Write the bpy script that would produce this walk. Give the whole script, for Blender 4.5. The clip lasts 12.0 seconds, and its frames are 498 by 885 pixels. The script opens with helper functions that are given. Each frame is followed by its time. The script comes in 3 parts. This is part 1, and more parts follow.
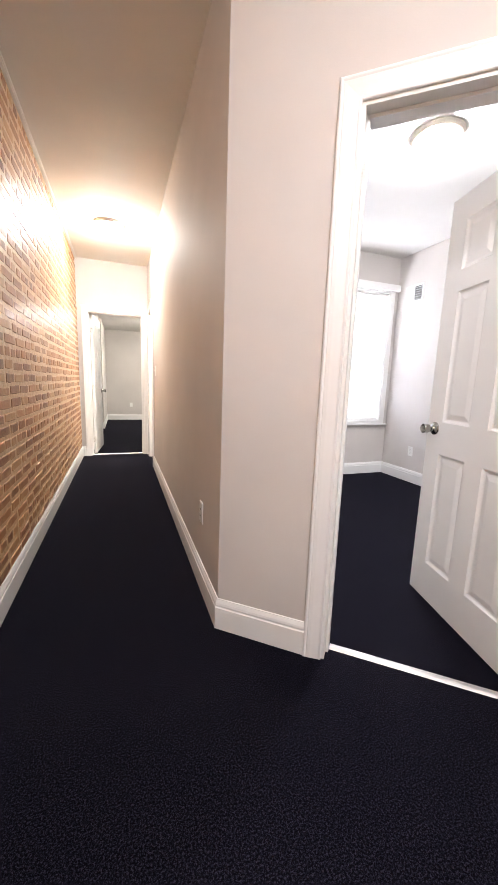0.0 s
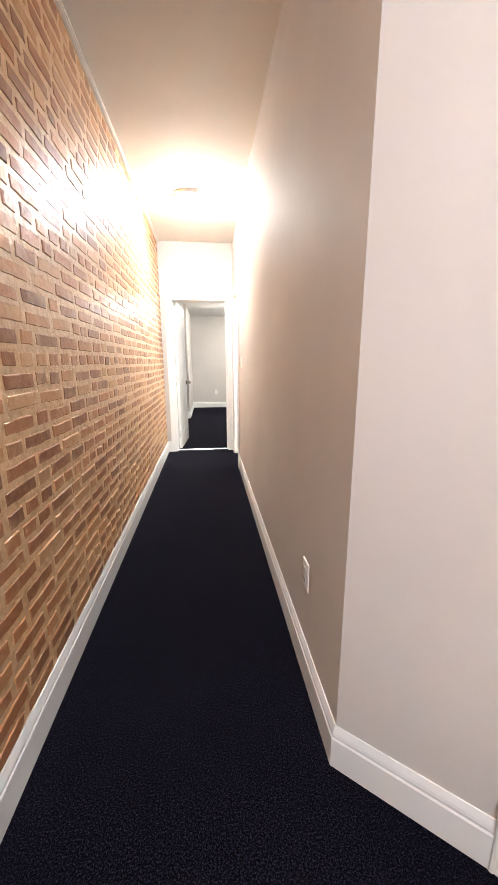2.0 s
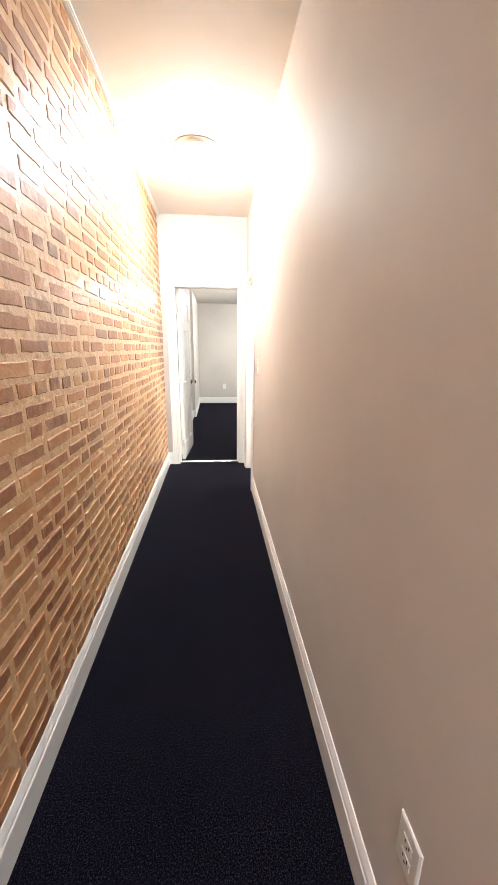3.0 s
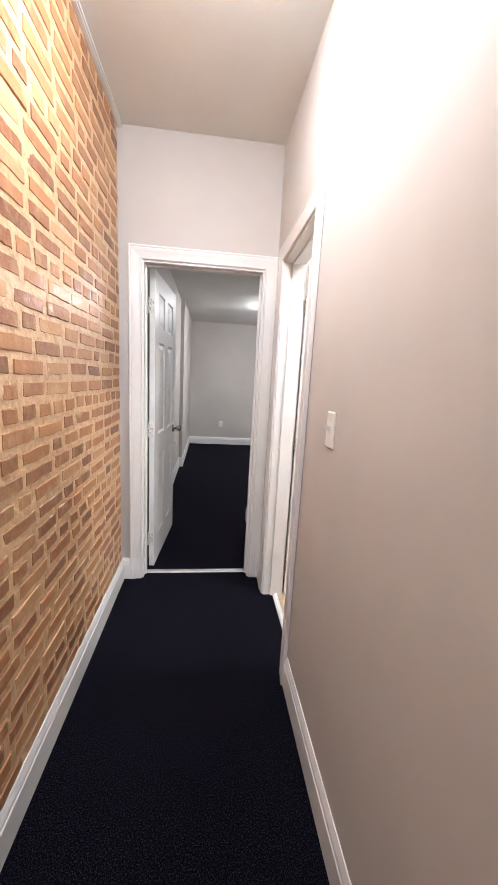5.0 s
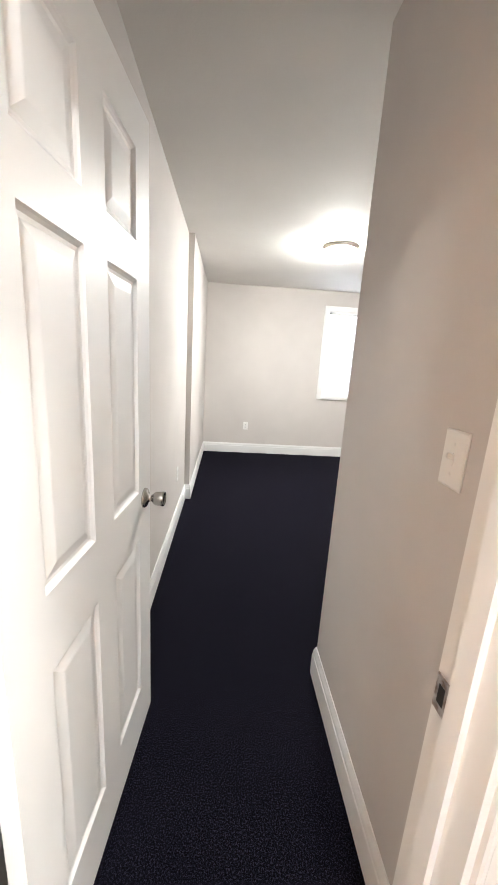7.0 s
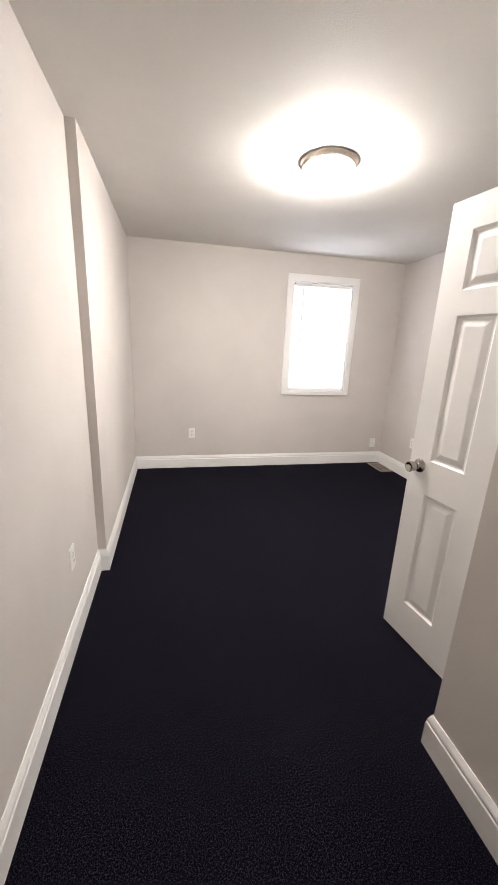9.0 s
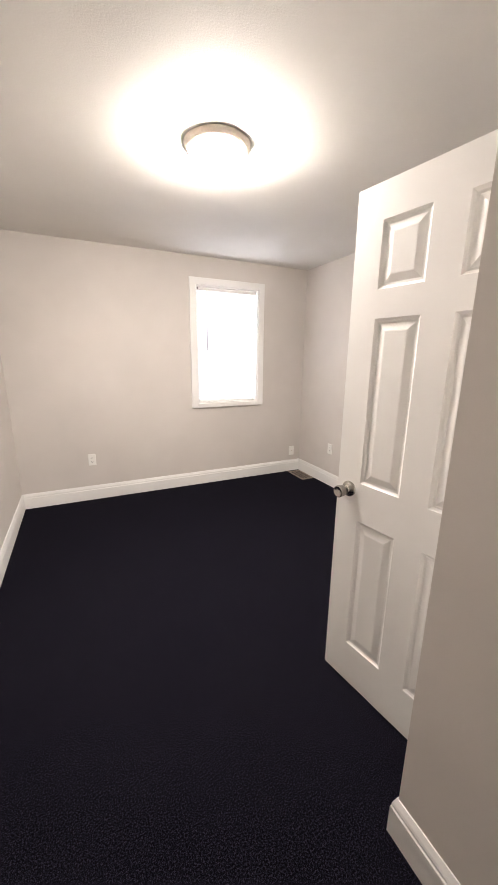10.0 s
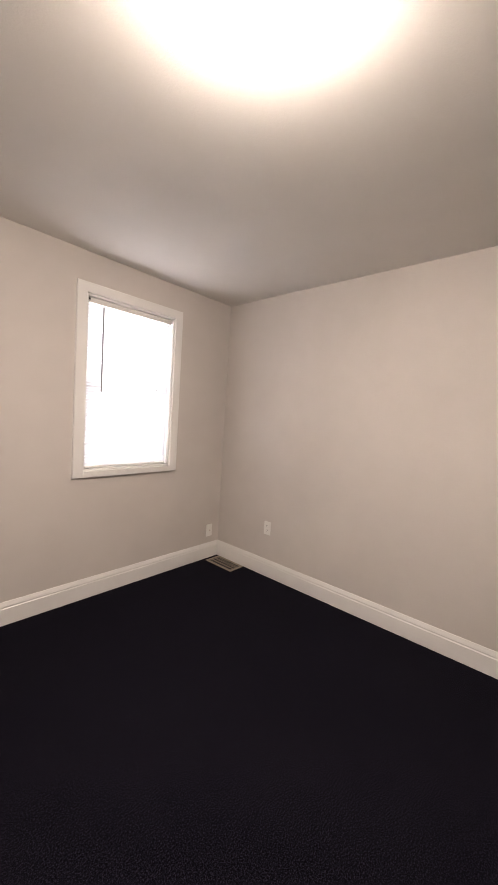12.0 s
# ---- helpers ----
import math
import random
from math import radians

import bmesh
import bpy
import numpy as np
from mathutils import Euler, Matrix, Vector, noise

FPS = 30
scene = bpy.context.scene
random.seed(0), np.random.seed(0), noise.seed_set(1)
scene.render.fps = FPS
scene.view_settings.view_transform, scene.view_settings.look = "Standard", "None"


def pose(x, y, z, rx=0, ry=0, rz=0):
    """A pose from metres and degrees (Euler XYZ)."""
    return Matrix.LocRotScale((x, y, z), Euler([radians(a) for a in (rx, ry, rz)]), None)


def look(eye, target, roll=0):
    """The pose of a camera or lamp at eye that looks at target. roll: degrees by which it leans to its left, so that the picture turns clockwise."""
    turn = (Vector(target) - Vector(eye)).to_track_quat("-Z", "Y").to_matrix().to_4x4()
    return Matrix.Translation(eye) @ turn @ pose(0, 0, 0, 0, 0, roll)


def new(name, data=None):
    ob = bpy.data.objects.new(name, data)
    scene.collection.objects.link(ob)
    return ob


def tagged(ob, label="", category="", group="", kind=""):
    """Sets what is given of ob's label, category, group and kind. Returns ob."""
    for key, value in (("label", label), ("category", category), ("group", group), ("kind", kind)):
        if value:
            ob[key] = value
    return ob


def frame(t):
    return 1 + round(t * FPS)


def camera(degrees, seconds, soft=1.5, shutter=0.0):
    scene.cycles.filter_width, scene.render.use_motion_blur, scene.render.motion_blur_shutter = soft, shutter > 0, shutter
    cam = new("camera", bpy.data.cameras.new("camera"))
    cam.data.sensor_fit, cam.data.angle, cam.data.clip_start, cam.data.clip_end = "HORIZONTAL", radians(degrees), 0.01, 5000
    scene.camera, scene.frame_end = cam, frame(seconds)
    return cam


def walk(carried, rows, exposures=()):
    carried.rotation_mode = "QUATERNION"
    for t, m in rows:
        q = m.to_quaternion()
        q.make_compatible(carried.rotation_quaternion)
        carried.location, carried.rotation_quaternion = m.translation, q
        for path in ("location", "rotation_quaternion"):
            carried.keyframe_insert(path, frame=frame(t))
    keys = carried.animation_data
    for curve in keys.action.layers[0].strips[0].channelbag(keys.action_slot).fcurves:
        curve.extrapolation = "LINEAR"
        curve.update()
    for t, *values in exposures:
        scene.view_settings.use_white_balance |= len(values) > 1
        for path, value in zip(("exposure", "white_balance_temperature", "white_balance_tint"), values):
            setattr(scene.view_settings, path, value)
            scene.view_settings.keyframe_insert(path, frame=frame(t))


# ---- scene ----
cam = camera(70.2, 12.0)
PATH = [
    (0, (0.552, -5.583, 1.121), (1.222, -3.727, 0.794), 2.0),
    (0.5, (0.518, -5.557, 1.122), (1.224, -3.718, 0.774), 2.2),
    (1, (0.533, -5.45, 1.11), (1.123, -3.568, 0.784), 2.5),
    (1.5, (0.614, -5.231, 1.183), (0.843, -3.271, 0.856), 3.1),
    (2, (0.588, -4.974, 1.231), (0.806, -3.036, 0.789), -0.2),
    (2.5, (0.51, -4.583, 1.387), (0.654, -2.647, 0.904), -1.2),
    (3, (0.58, -4.209, 1.377), (0.762, -2.284, 0.864), 0.6),
    (4.8, (0.572, -2.541, 1.362), (0.679, -0.558, 1.127), 3.7),
    (5, (0.543, -2.289, 1.381), (0.774, -0.335, 1.026), 3.1),
    (5.5, (0.573, -1.789, 1.369), (0.823, 0.166, 1.029), 5.1),
    (6, (0.515, -1.254, 1.364), (0.739, 0.701, 1.008), 5.0),
    (6.5, (0.502, -0.793, 1.354), (0.739, 1.154, 0.962), 3.3),
    (7, (0.495, -0.32, 1.388), (0.63, 1.624, 0.941), 3.5),
    (7.2, (0.476, -0.139, 1.385), (0.672, 1.803, 0.945), 2.6),
    (8.8, (0.577, 0.876, 1.428), (0.831, 2.773, 0.846), 2.3),
    (9, (0.587, 0.94, 1.435), (1.002, 2.824, 0.908), 2.5),
    (9.5, (0.635, 1.105, 1.449), (1.415, 2.875, 0.939), 3.5),
    (10, (0.748, 1.251, 1.456), (1.583, 3.004, 0.979), 0.6),
    (10.5, (0.673, 1.491, 1.424), (1.294, 3.337, 0.966), 3.0),
    (11, (0.585, 1.804, 1.396), (1.302, 3.636, 1.034), 3.0),
    (11.5, (0.759, 2.181, 1.414), (1.82, 3.862, 1.189), 4.1),
    (12, (0.85, 2.521, 1.382), (2.34, 3.848, 1.242), 3.6),
]
EXPOSURE = [
    (0, 1.22, 6500, 8), (1.5, 1.16, 6500, 8), (2, 1.42, 6200, 6), (2.5, 1.52, 6150, 5), (3, 1.48, 6150, 5), (4, 0.85, 6000, 9), (5, 0.42, 5780, 10), (6, 0.28, 5700, 10), (6.5, 0.70, 5850, 10),
    (7, 1.55, 6000, 6), (8, 1.35, 6100, 9), (9, 1.18, 6350, 12), (10, 1.22, 6650, 13), (10.5, 1.02, 6850, 14), (11, 0.96, 7000, 15), (12, 0.62, 7200, 19),
]
walk(cam, [(t, look(eye, target, roll)) for t, eye, target, roll in PATH], EXPOSURE)

# ---- world and light ----
LAMP = 170.0        # glow of the ceiling lamps' glass
DAY = 12.0          # daylight through each window, watts
world = bpy.data.worlds.new("sky")
scene.world = world
world.use_nodes = True
wn = world.node_tree
sky = wn.nodes.new("ShaderNodeTexSky")
sky.sky_type, sky.sun_disc, sky.sun_elevation, sky.sun_rotation = "NISHITA", False, radians(35), radians(40)
wn.links.new(sky.outputs[0], wn.nodes["Background"].inputs[0])
wn.nodes["Background"].inputs[1].default_value = 0.12


def window_light(name, m, w, h, watts, colour):
    data = bpy.data.lights.new(name, "AREA")
    data.shape, data.size, data.size_y, data.energy, data.color = "RECTANGLE", w, h, watts, colour
    ob = new(name, data)
    ob.matrix_world = m
    return ob


# ---- materials ----
def mat(name, colour, rough=0.6, metal=0.0):
    m = bpy.data.materials.new(name)
    m.use_nodes = True
    b = m.node_tree.nodes["Principled BSDF"]
    b.inputs["Base Color"].default_value = (*colour, 1)
    b.inputs["Roughness"].default_value = rough
    b.inputs["Metallic"].default_value = metal
    return m


def nd(m, kind, **inputs):
    n = m.node_tree.nodes.new("ShaderNode" + kind)
    for k, v in inputs.items():
        n.inputs[k.replace("_", " ")].default_value = v
    return n


def ln(m, a, b):
    m.node_tree.links.new(a, b)


def noise_tex(m, scale, detail=4.0, rough=0.6, coords="Object"):
    co = nd(m, "TexCoord")
    n = nd(m, "TexNoise", Scale=scale, Detail=detail, Roughness=rough)
    ln(m, co.outputs[coords], n.inputs["Vector"])
    return n.outputs[0]


def ramp(m, src, stops):
    r = nd(m, "ValToRGB")
    e = r.color_ramp.elements
    while len(e) < len(stops):
        e.new(0.5)
    for el, (p, c) in zip(e, stops):
        el.position, el.color = p, (*c, 1)
    ln(m, src, r.inputs[0])
    return r.outputs[0]


def mixc(m, fac, a, b, mode="MIX"):
    x = m.node_tree.nodes.new("ShaderNodeMix")
    x.data_type, x.blend_type = "RGBA", mode
    for sock, v in ((x.inputs[0], fac), (x.inputs[6], a), (x.inputs[7], b)):
        if isinstance(v, (int, float)):
            sock.default_value = v
        elif isinstance(v, tuple):
            sock.default_value = (*v, 1)
        else:
            ln(m, v, sock)
    return x.outputs[2]


def bump(m, height, strength, distance=0.002):
    b = nd(m, "Bump", Strength=strength, Distance=distance)
    ln(m, height, b.inputs["Height"])
    ln(m, b.outputs[0], m.node_tree.nodes["Principled BSDF"].inputs["Normal"])
    return b


def base(m, colour, rough=None):
    p = m.node_tree.nodes["Principled BSDF"]
    ln(m, colour, p.inputs["Base Color"])
    if rough is not None:
        ln(m, rough, p.inputs["Roughness"])


def painted(name, c, rough, spread=0.05, grain=220, strength=0.25):
    m = mat(name, c, rough)
    big = noise_tex(m, 1.3, 3)
    lo, hi = tuple(v * (1 - spread) for v in c), tuple(min(1, v * (1 + spread)) for v in c)
    base(m, ramp(m, big, [(0.3, lo), (0.7, hi)]))
    fine = noise_tex(m, grain, 3)
    bump(m, fine, strength, 0.0012)
    return m


WALL = painted("greige wall paint", (0.60, 0.56, 0.53), 0.68)
WALL.node_tree.nodes["Principled BSDF"].inputs["Specular IOR Level"].default_value = 0.18
CEIL = painted("textured ceiling paint", (0.74, 0.715, 0.68), 0.75, 0.04, 130, 0.6)
TRIM = painted("white gloss trim paint", (0.80, 0.79, 0.77), 0.38, 0.03, 60, 0.06)
DOORP = painted("white door paint", (0.80, 0.79, 0.775), 0.42, 0.03, 90, 0.10)
PLASTIC = mat("white plastic", (0.80, 0.79, 0.76), 0.3)
DARK = mat("dark slot", (0.015, 0.014, 0.013), 0.6)
VENT = mat("beige vent paint", (0.30, 0.24, 0.19), 0.4)
CABLE = mat("grey blind wand", (0.16, 0.15, 0.15), 0.4)

NICKEL = mat("brushed nickel", (0.60, 0.54, 0.48), 0.40, 0.8)
bump(NICKEL, noise_tex(NICKEL, 260, 2), 0.08, 0.0005)
KNOB = mat("satin nickel knob", (0.40, 0.38, 0.35), 0.24, 1.0)
STEEL = mat("worn steel hinge", (0.50, 0.47, 0.43), 0.38, 1.0)
base(STEEL, ramp(STEEL, noise_tex(STEEL, 70, 4), [(0.35, (0.30, 0.22, 0.17)), (0.6, (0.62, 0.60, 0.57))]))
PAINTED_HINGE = mat("paint-spattered steel hinge", (0.7, 0.69, 0.67), 0.45)
base(PAINTED_HINGE, ramp(PAINTED_HINGE, noise_tex(PAINTED_HINGE, 120, 3), [(0.36, (0.20, 0.13, 0.10)), (0.46, (0.72, 0.71, 0.69))]))
ALU = mat("satin aluminium strip", (0.78, 0.77, 0.75), 0.33, 0.85)
bump(ALU, noise_tex(ALU, 90, 2), 0.12, 0.0006)

CARPET = mat("navy black carpet", (0.011, 0.011, 0.018), 0.95)
fleck = noise_tex(CARPET, 190, 3, 0.9)
patch = noise_tex(CARPET, 2.2, 3)
c1 = ramp(CARPET, fleck, [(0.38, (0.0005, 0.0005, 0.0010)), (0.51, (0.0019, 0.0018, 0.0042)), (0.64, (0.032, 0.029, 0.045))])
base(CARPET, mixc(CARPET, ramp(CARPET, patch, [(0.35, (0, 0, 0)), (0.65, (0.22, 0.22, 0.22))]), c1, (0.0026, 0.0022, 0.0058)))
CARPET.node_tree.nodes["Principled BSDF"].inputs["Specular IOR Level"].default_value = 0.05
CARPET.node_tree.nodes["Principled BSDF"].inputs["Sheen Weight"].default_value = 0.014
CARPET.node_tree.nodes["Principled BSDF"].inputs["Sheen Roughness"].default_value = 0.4
CARPET.node_tree.nodes["Principled BSDF"].inputs["Sheen Tint"].default_value = (0.6, 0.55, 1.0, 1)
bump(CARPET, noise_tex(CARPET, 330, 3), 0.7, 0.003)


def brick_mat(name, per):
    m = mat(name, (0.30, 0.13, 0.06), 0.35)
    info = nd(m, "NewGeometry") if per == "island" else nd(m, "ObjectInfo")
    rnd = info.outputs["Random Per Island" if per == "island" else "Random"]
    tone = ramp(m, rnd, [(0.0, (0.16, 0.050, 0.020)), (0.2, (0.27, 0.090, 0.033)), (0.5, (0.38, 0.142, 0.050)), (0.75, (0.50, 0.235, 0.092)), (0.93, (0.60, 0.34, 0.165)), (1.0, (0.21, 0.066, 0.026))])
    geo = nd(m, "NewGeometry")
    n1 = nd(m, "TexNoise", Scale=38.0, Detail=5.0, Roughness=0.65)
    ln(m, geo.outputs["Position"], n1.inputs["Vector"])
    n2 = nd(m, "TexNoise", Scale=9.0, Detail=4.0, Roughness=0.6)
    ln(m, geo.outputs["Position"], n2.inputs["Vector"])
    worn = mixc(m, ramp(m, n1.outputs[0], [(0.38, (0, 0, 0)), (0.8, (0.55, 0.55, 0.55))]), tone, (0.56, 0.33, 0.17))
    n3 = nd(m, "TexNoise", Scale=1.4, Detail=3.0, Roughness=0.55)
    ln(m, geo.outputs["Position"], n3.inputs["Vector"])
    worn = mixc(m, ramp(m, n3.outputs[0], [(0.42, (0, 0, 0)), (0.66, (0.30, 0.30, 0.30))]), worn, (0.56, 0.33, 0.15))
    smear = mixc(m, ramp(m, n2.outputs[0], [(0.53, (0, 0, 0)), (0.70, (0.6, 0.6, 0.6))]), worn, (0.62, 0.41, 0.22))
    base(m, smear, ramp(m, n1.outputs[0], [(0.3, (0.45, 0.45, 0.45)), (0.7, (0.66, 0.66, 0.66))]))
    p = m.node_tree.nodes["Principled BSDF"]
    p.inputs["Coat Weight"].default_value = 0.26
    p.inputs["Coat Roughness"].default_value = 0.17
    n4 = nd(m, "TexNoise", Scale=24.0, Detail=3.0, Roughness=0.5)
    ln(m, geo.outputs["Position"], n4.inputs["Vector"])
    b1 = bump(m, n4.outputs[0], 0.5, 0.006)
    b2 = nd(m, "Bump", Strength=0.5, Distance=0.004)
    ln(m, n1.outputs[0], b2.inputs["Height"])
    ln(m, b1.outputs[0], b2.inputs["Normal"])
    ln(m, b2.outputs[0], p.inputs["Normal"])
    ln(m, b1.outputs[0], p.inputs["Coat Normal"])
    return m


BRICK, BRICKS = brick_mat("varnished old brick", "object"), brick_mat("varnished old brick wall", "island")
MORTAR = mat("varnished tan mortar", (0.52, 0.35, 0.20), 0.4)
mo = noise_tex(MORTAR, 30, 5)
base(MORTAR, ramp(MORTAR, mo, [(0.3, (0.53, 0.305, 0.145)), (0.5, (0.70, 0.455, 0.245)), (0.75, (0.78, 0.565, 0.345))]))
mpb = MORTAR.node_tree.nodes["Principled BSDF"]
mpb.inputs["Coat Weight"].default_value = 0.24
mpb.inputs["Coat Roughness"].default_value = 0.19
mb = bump(MORTAR, mo, 0.8, 0.008)
ln(MORTAR, mb.outputs[0], mpb.inputs["Coat Normal"])

PLANK = mat("pale oak vinyl plank", (0.5, 0.38, 0.26), 0.4)
inf = nd(PLANK, "ObjectInfo")
mp = nd(PLANK, "Mapping")
co = nd(PLANK, "NewGeometry")
ln(PLANK, co.outputs["Position"], mp.inputs["Vector"])
mp.inputs["Scale"].default_value = (3.0, 30.0, 1.0)
gr = nd(PLANK, "TexNoise", Scale=2.0, Detail=6.0, Roughness=0.6)
ln(PLANK, mp.outputs[0], gr.inputs["Vector"])
g = ramp(PLANK, gr.outputs[0], [(0.3, (0.36, 0.24, 0.15)), (0.55, (0.55, 0.41, 0.28)), (0.75, (0.64, 0.50, 0.36))])
base(PLANK, mixc(PLANK, 0.3, g, ramp(PLANK, inf.outputs["Random"], [(0, (0.40, 0.29, 0.19)), (1, (0.66, 0.53, 0.39))])))

SLAT = mat("white vinyl blind slat", (0.82, 0.82, 0.82), 0.45)
tr = nd(SLAT, "BsdfTranslucent", Color=(0.66, 0.71, 0.78, 1))
ms = nd(SLAT, "MixShader")
ms.inputs[0].default_value = 0.22
out = SLAT.node_tree.nodes["Material Output"]
ln(SLAT, SLAT.node_tree.nodes["Principled BSDF"].outputs[0], ms.inputs[1])
ln(SLAT, tr.outputs[0], ms.inputs[2])
ln(SLAT, ms.outputs[0], out.inputs[0])

GLASS = mat("window glass", (1, 1, 1), 0.0)
GLASS.node_tree.nodes["Principled BSDF"].inputs["Transmission Weight"].default_value = 1.0
GLASS.node_tree.nodes["Principled BSDF"].inputs["IOR"].default_value = 1.1

GLOW = mat("lit frosted lamp glass", (0.9, 0.9, 0.88), 0.3)
GLOW_COOL = GLOW.copy()
GLOW_COOL.name = "lit frosted lamp glass, cooler bulb"
gc = GLOW_COOL.node_tree.nodes["Principled BSDF"]
gc.inputs["Emission Color"].default_value = (1.0, 0.985, 0.955, 1)
gc.inputs["Emission Strength"].default_value = LAMP * 0.7
# bluish glow for the front bedroom lamp and the added entry lamp
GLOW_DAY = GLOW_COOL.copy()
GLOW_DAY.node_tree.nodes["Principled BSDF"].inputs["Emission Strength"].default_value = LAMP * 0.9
GLOW_DAY.name = "lit frosted lamp glass, daylight tint"
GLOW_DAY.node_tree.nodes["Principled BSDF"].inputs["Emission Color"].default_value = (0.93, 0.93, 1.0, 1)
gp = GLOW.node_tree.nodes["Principled BSDF"]
gp.inputs["Emission Color"].default_value = (1.0, 0.94, 0.86, 1)
gp.inputs["Emission Strength"].default_value = LAMP


# ---- building helpers ----
def box(bm, x0, x1, y0, y1, z0, z1, m=None):
    vs = [Vector((x, y, z)) for z in (z0, z1) for y in (y0, y1) for x in (x0, x1)]
    v = [bm.verts.new(m @ p if m else p) for p in vs]
    for f in ((0, 2, 3, 1), (4, 5, 7, 6), (0, 1, 5, 4), (2, 6, 7, 3), (0, 4, 6, 2), (1, 3, 7, 5)):
        bm.faces.new([v[i] for i in f])
    return v


def boxes(*rows):
    bm = bmesh.new()
    for r in rows:
        box(bm, *r)
    return bm


def lathe(bm, profile, n=32, m=None, caps=True):
    """A turned body: rows of (radius, height) round the local z."""
    rings = []
    for r, z in profile:
        ring = []
        for k in range(n):
            a = 2 * math.pi * k / n
            p = Vector((r * math.cos(a), r * math.sin(a), z))
            ring.append(bm.verts.new(m @ p if m else p))
        rings.append(ring)
    for a, b in zip(rings, rings[1:]):
        for k in range(n):
            bm.faces.new((a[k], a[(k + 1) % n], b[(k + 1) % n], b[k]))
    if caps:
        bm.faces.new(rings[0][::-1])
        bm.faces.new(rings[-1])


def mesh_of(name, bm, material, smooth=False, bevel=0.0):
    if bevel:
        bmesh.ops.bevel(bm, geom=bm.edges[:], offset=bevel, segments=2, affect="EDGES", clamp_overlap=True)
    bmesh.ops.recalc_face_normals(bm, faces=bm.faces[:])
    me = bpy.data.meshes.new(name)
    bm.to_mesh(me)
    bm.free()
    me.materials.append(material)
    if smooth:
        for p in me.polygons:
            p.use_smooth = True
    return me


def part(name, bm, material, parent=None, label="", smooth=False, bevel=0.0, m=None):
    me = bm if isinstance(bm, bpy.types.Mesh) else mesh_of(name, bm, material, smooth, bevel)
    ob = new(name, me)
    ob.parent = parent
    if m:
        ob.matrix_local = m
    if label:
        tagged(ob, label)
    return ob


def thing(name, m, label, category, group="", kind=""):
    ob = new(name)
    ob.empty_display_size = 0.1
    ob.matrix_world = m
    return tagged(ob, label, category, group, kind)


def frame_m(origin, u, v):
    """A frame with x along u and y along v, both level, and z up."""
    u, v = Vector((*u, 0)).normalized(), Vector((*v, 0)).normalized()
    m = Matrix.Identity(4)
    m.col[0][:3], m.col[1][:3], m.col[2][:3], m.col[3][:3] = u, v, (0, 0, 1), origin
    return m


# ---- plan ----
W = 0.932           # corridor width, brick face at x = 0, end wall face at y = 0
HALL, LOW = 2.715, 2.43
T = 0.12
DOORH = 2.04
CX, CY = 0.947, -4.142
AU = Vector((0.755, -0.656)).normalized()      # along the slanted wall
AN = Vector((-AU.y, AU.x))                     # away from the corridor, into the front room
S0, S1, SE = 0.475, 1.235, 1.78
EX, EY = CX + AU.x * SE, CY + AU.y * SE
BY0, BY1 = -0.845, -0.20                       # bathroom doorway along the corridor
EX0, EX1 = 0.118, 0.862                        # end doorway
PW = 0.952          # passage wall beyond the end doorway
JOG = 3.075
LX0, LX1 = 0.106, 0.156        # left wall before and past its step
FAR, RIGHT = 5.02, 3.275
WX0, WX1, WZ0, WZ1 = 1.912, 2.644, 0.930, 2.160     # back window opening
FX0, FX1, FZ0, FZ1 = 2.66, 3.74, 0.70, 2.30         # front room window opening


def wall(name, a, b, side, z1, holes=(), label="greige painted plaster wall", z0=-0.05, mat_=None):
    """A wall whose seen face runs from a to b; its thickness lies on side (+1 left, -1 right of the way)."""
    a, b = Vector(a), Vector(b)
    d = (b - a).normalized()
    n = Vector((-d.y, d.x)) * side
    m = frame_m((a.x, a.y, 0), d, n)
    length, t = (b - a).length, T
    bm, s = bmesh.new(), 0.0
    for h0, h1, k0, k1 in holes:
        if h0 > s:
            box(bm, s, h0, 0, t, z0, z1, m)
        if k0 > 0:
            box(bm, h0, h1, 0, t, z0, k0, m)
        box(bm, h0, h1, 0, t, k1, z1, m)
        s = h1
    box(bm, s, length, 0, t, z0, z1, m)
    ob = part(name, bm, mat_ or WALL)
    return tagged(ob, label, "wall", kind="structure")


wall("wall_end", (-0.012, 0), (2.80, 0), 1, 2.75, [(EX0 + 0.012, EX1 + 0.012, 0, DOORH)], "greige wall at the corridor's end with a doorway")
wall("wall_corridor", (CX, CY), (W, 0), -1, 2.75, [(BY0 - CY, BY1 - CY, 0, DOORH)], "long greige corridor wall with a bathroom doorway")
wall("wall_slanted", (CX, CY), (EX, EY), 1, 2.75, [(S0, S1, 0, DOORH)], "slanted greige wall with a bedroom doorway")
wall("wall_entry", (EX, EY - 0.02), (EX, -7.3), 1, 2.75)
wall("wall_south", (-0.25, -7.3), (2.40, -7.3), -1, 2.75)
wall("wall_front_window", (W + T, -1.76), (3.98, -1.76), 1, 2.75, [(FX0 - W - T, FX1 - W - T, FZ0, FZ1)], "lavender-grey bedroom wall with a bright window")
wall("wall_front_side", (3.86, -5.6), (3.86, -1.76), -1, 2.75)
wall("wall_front_south", (EX + T, -5.55), (3.86, -5.55), -1, 2.75)
wall("wall_bath_side", (2.68, -1.64), (2.68, 0), -1, 2.75)
wall("wall_passage", (PW, T), (PW, 1.01 - T), -1, 2.75, label="greige passage wall with a light switch")
wall("wall_step", (PW, 1.01), (1.512, 1.01), -1, 2.75)
wall("wall_nook", (1.512, 1.01 - T), (1.512, 1.765), -1, 2.75)
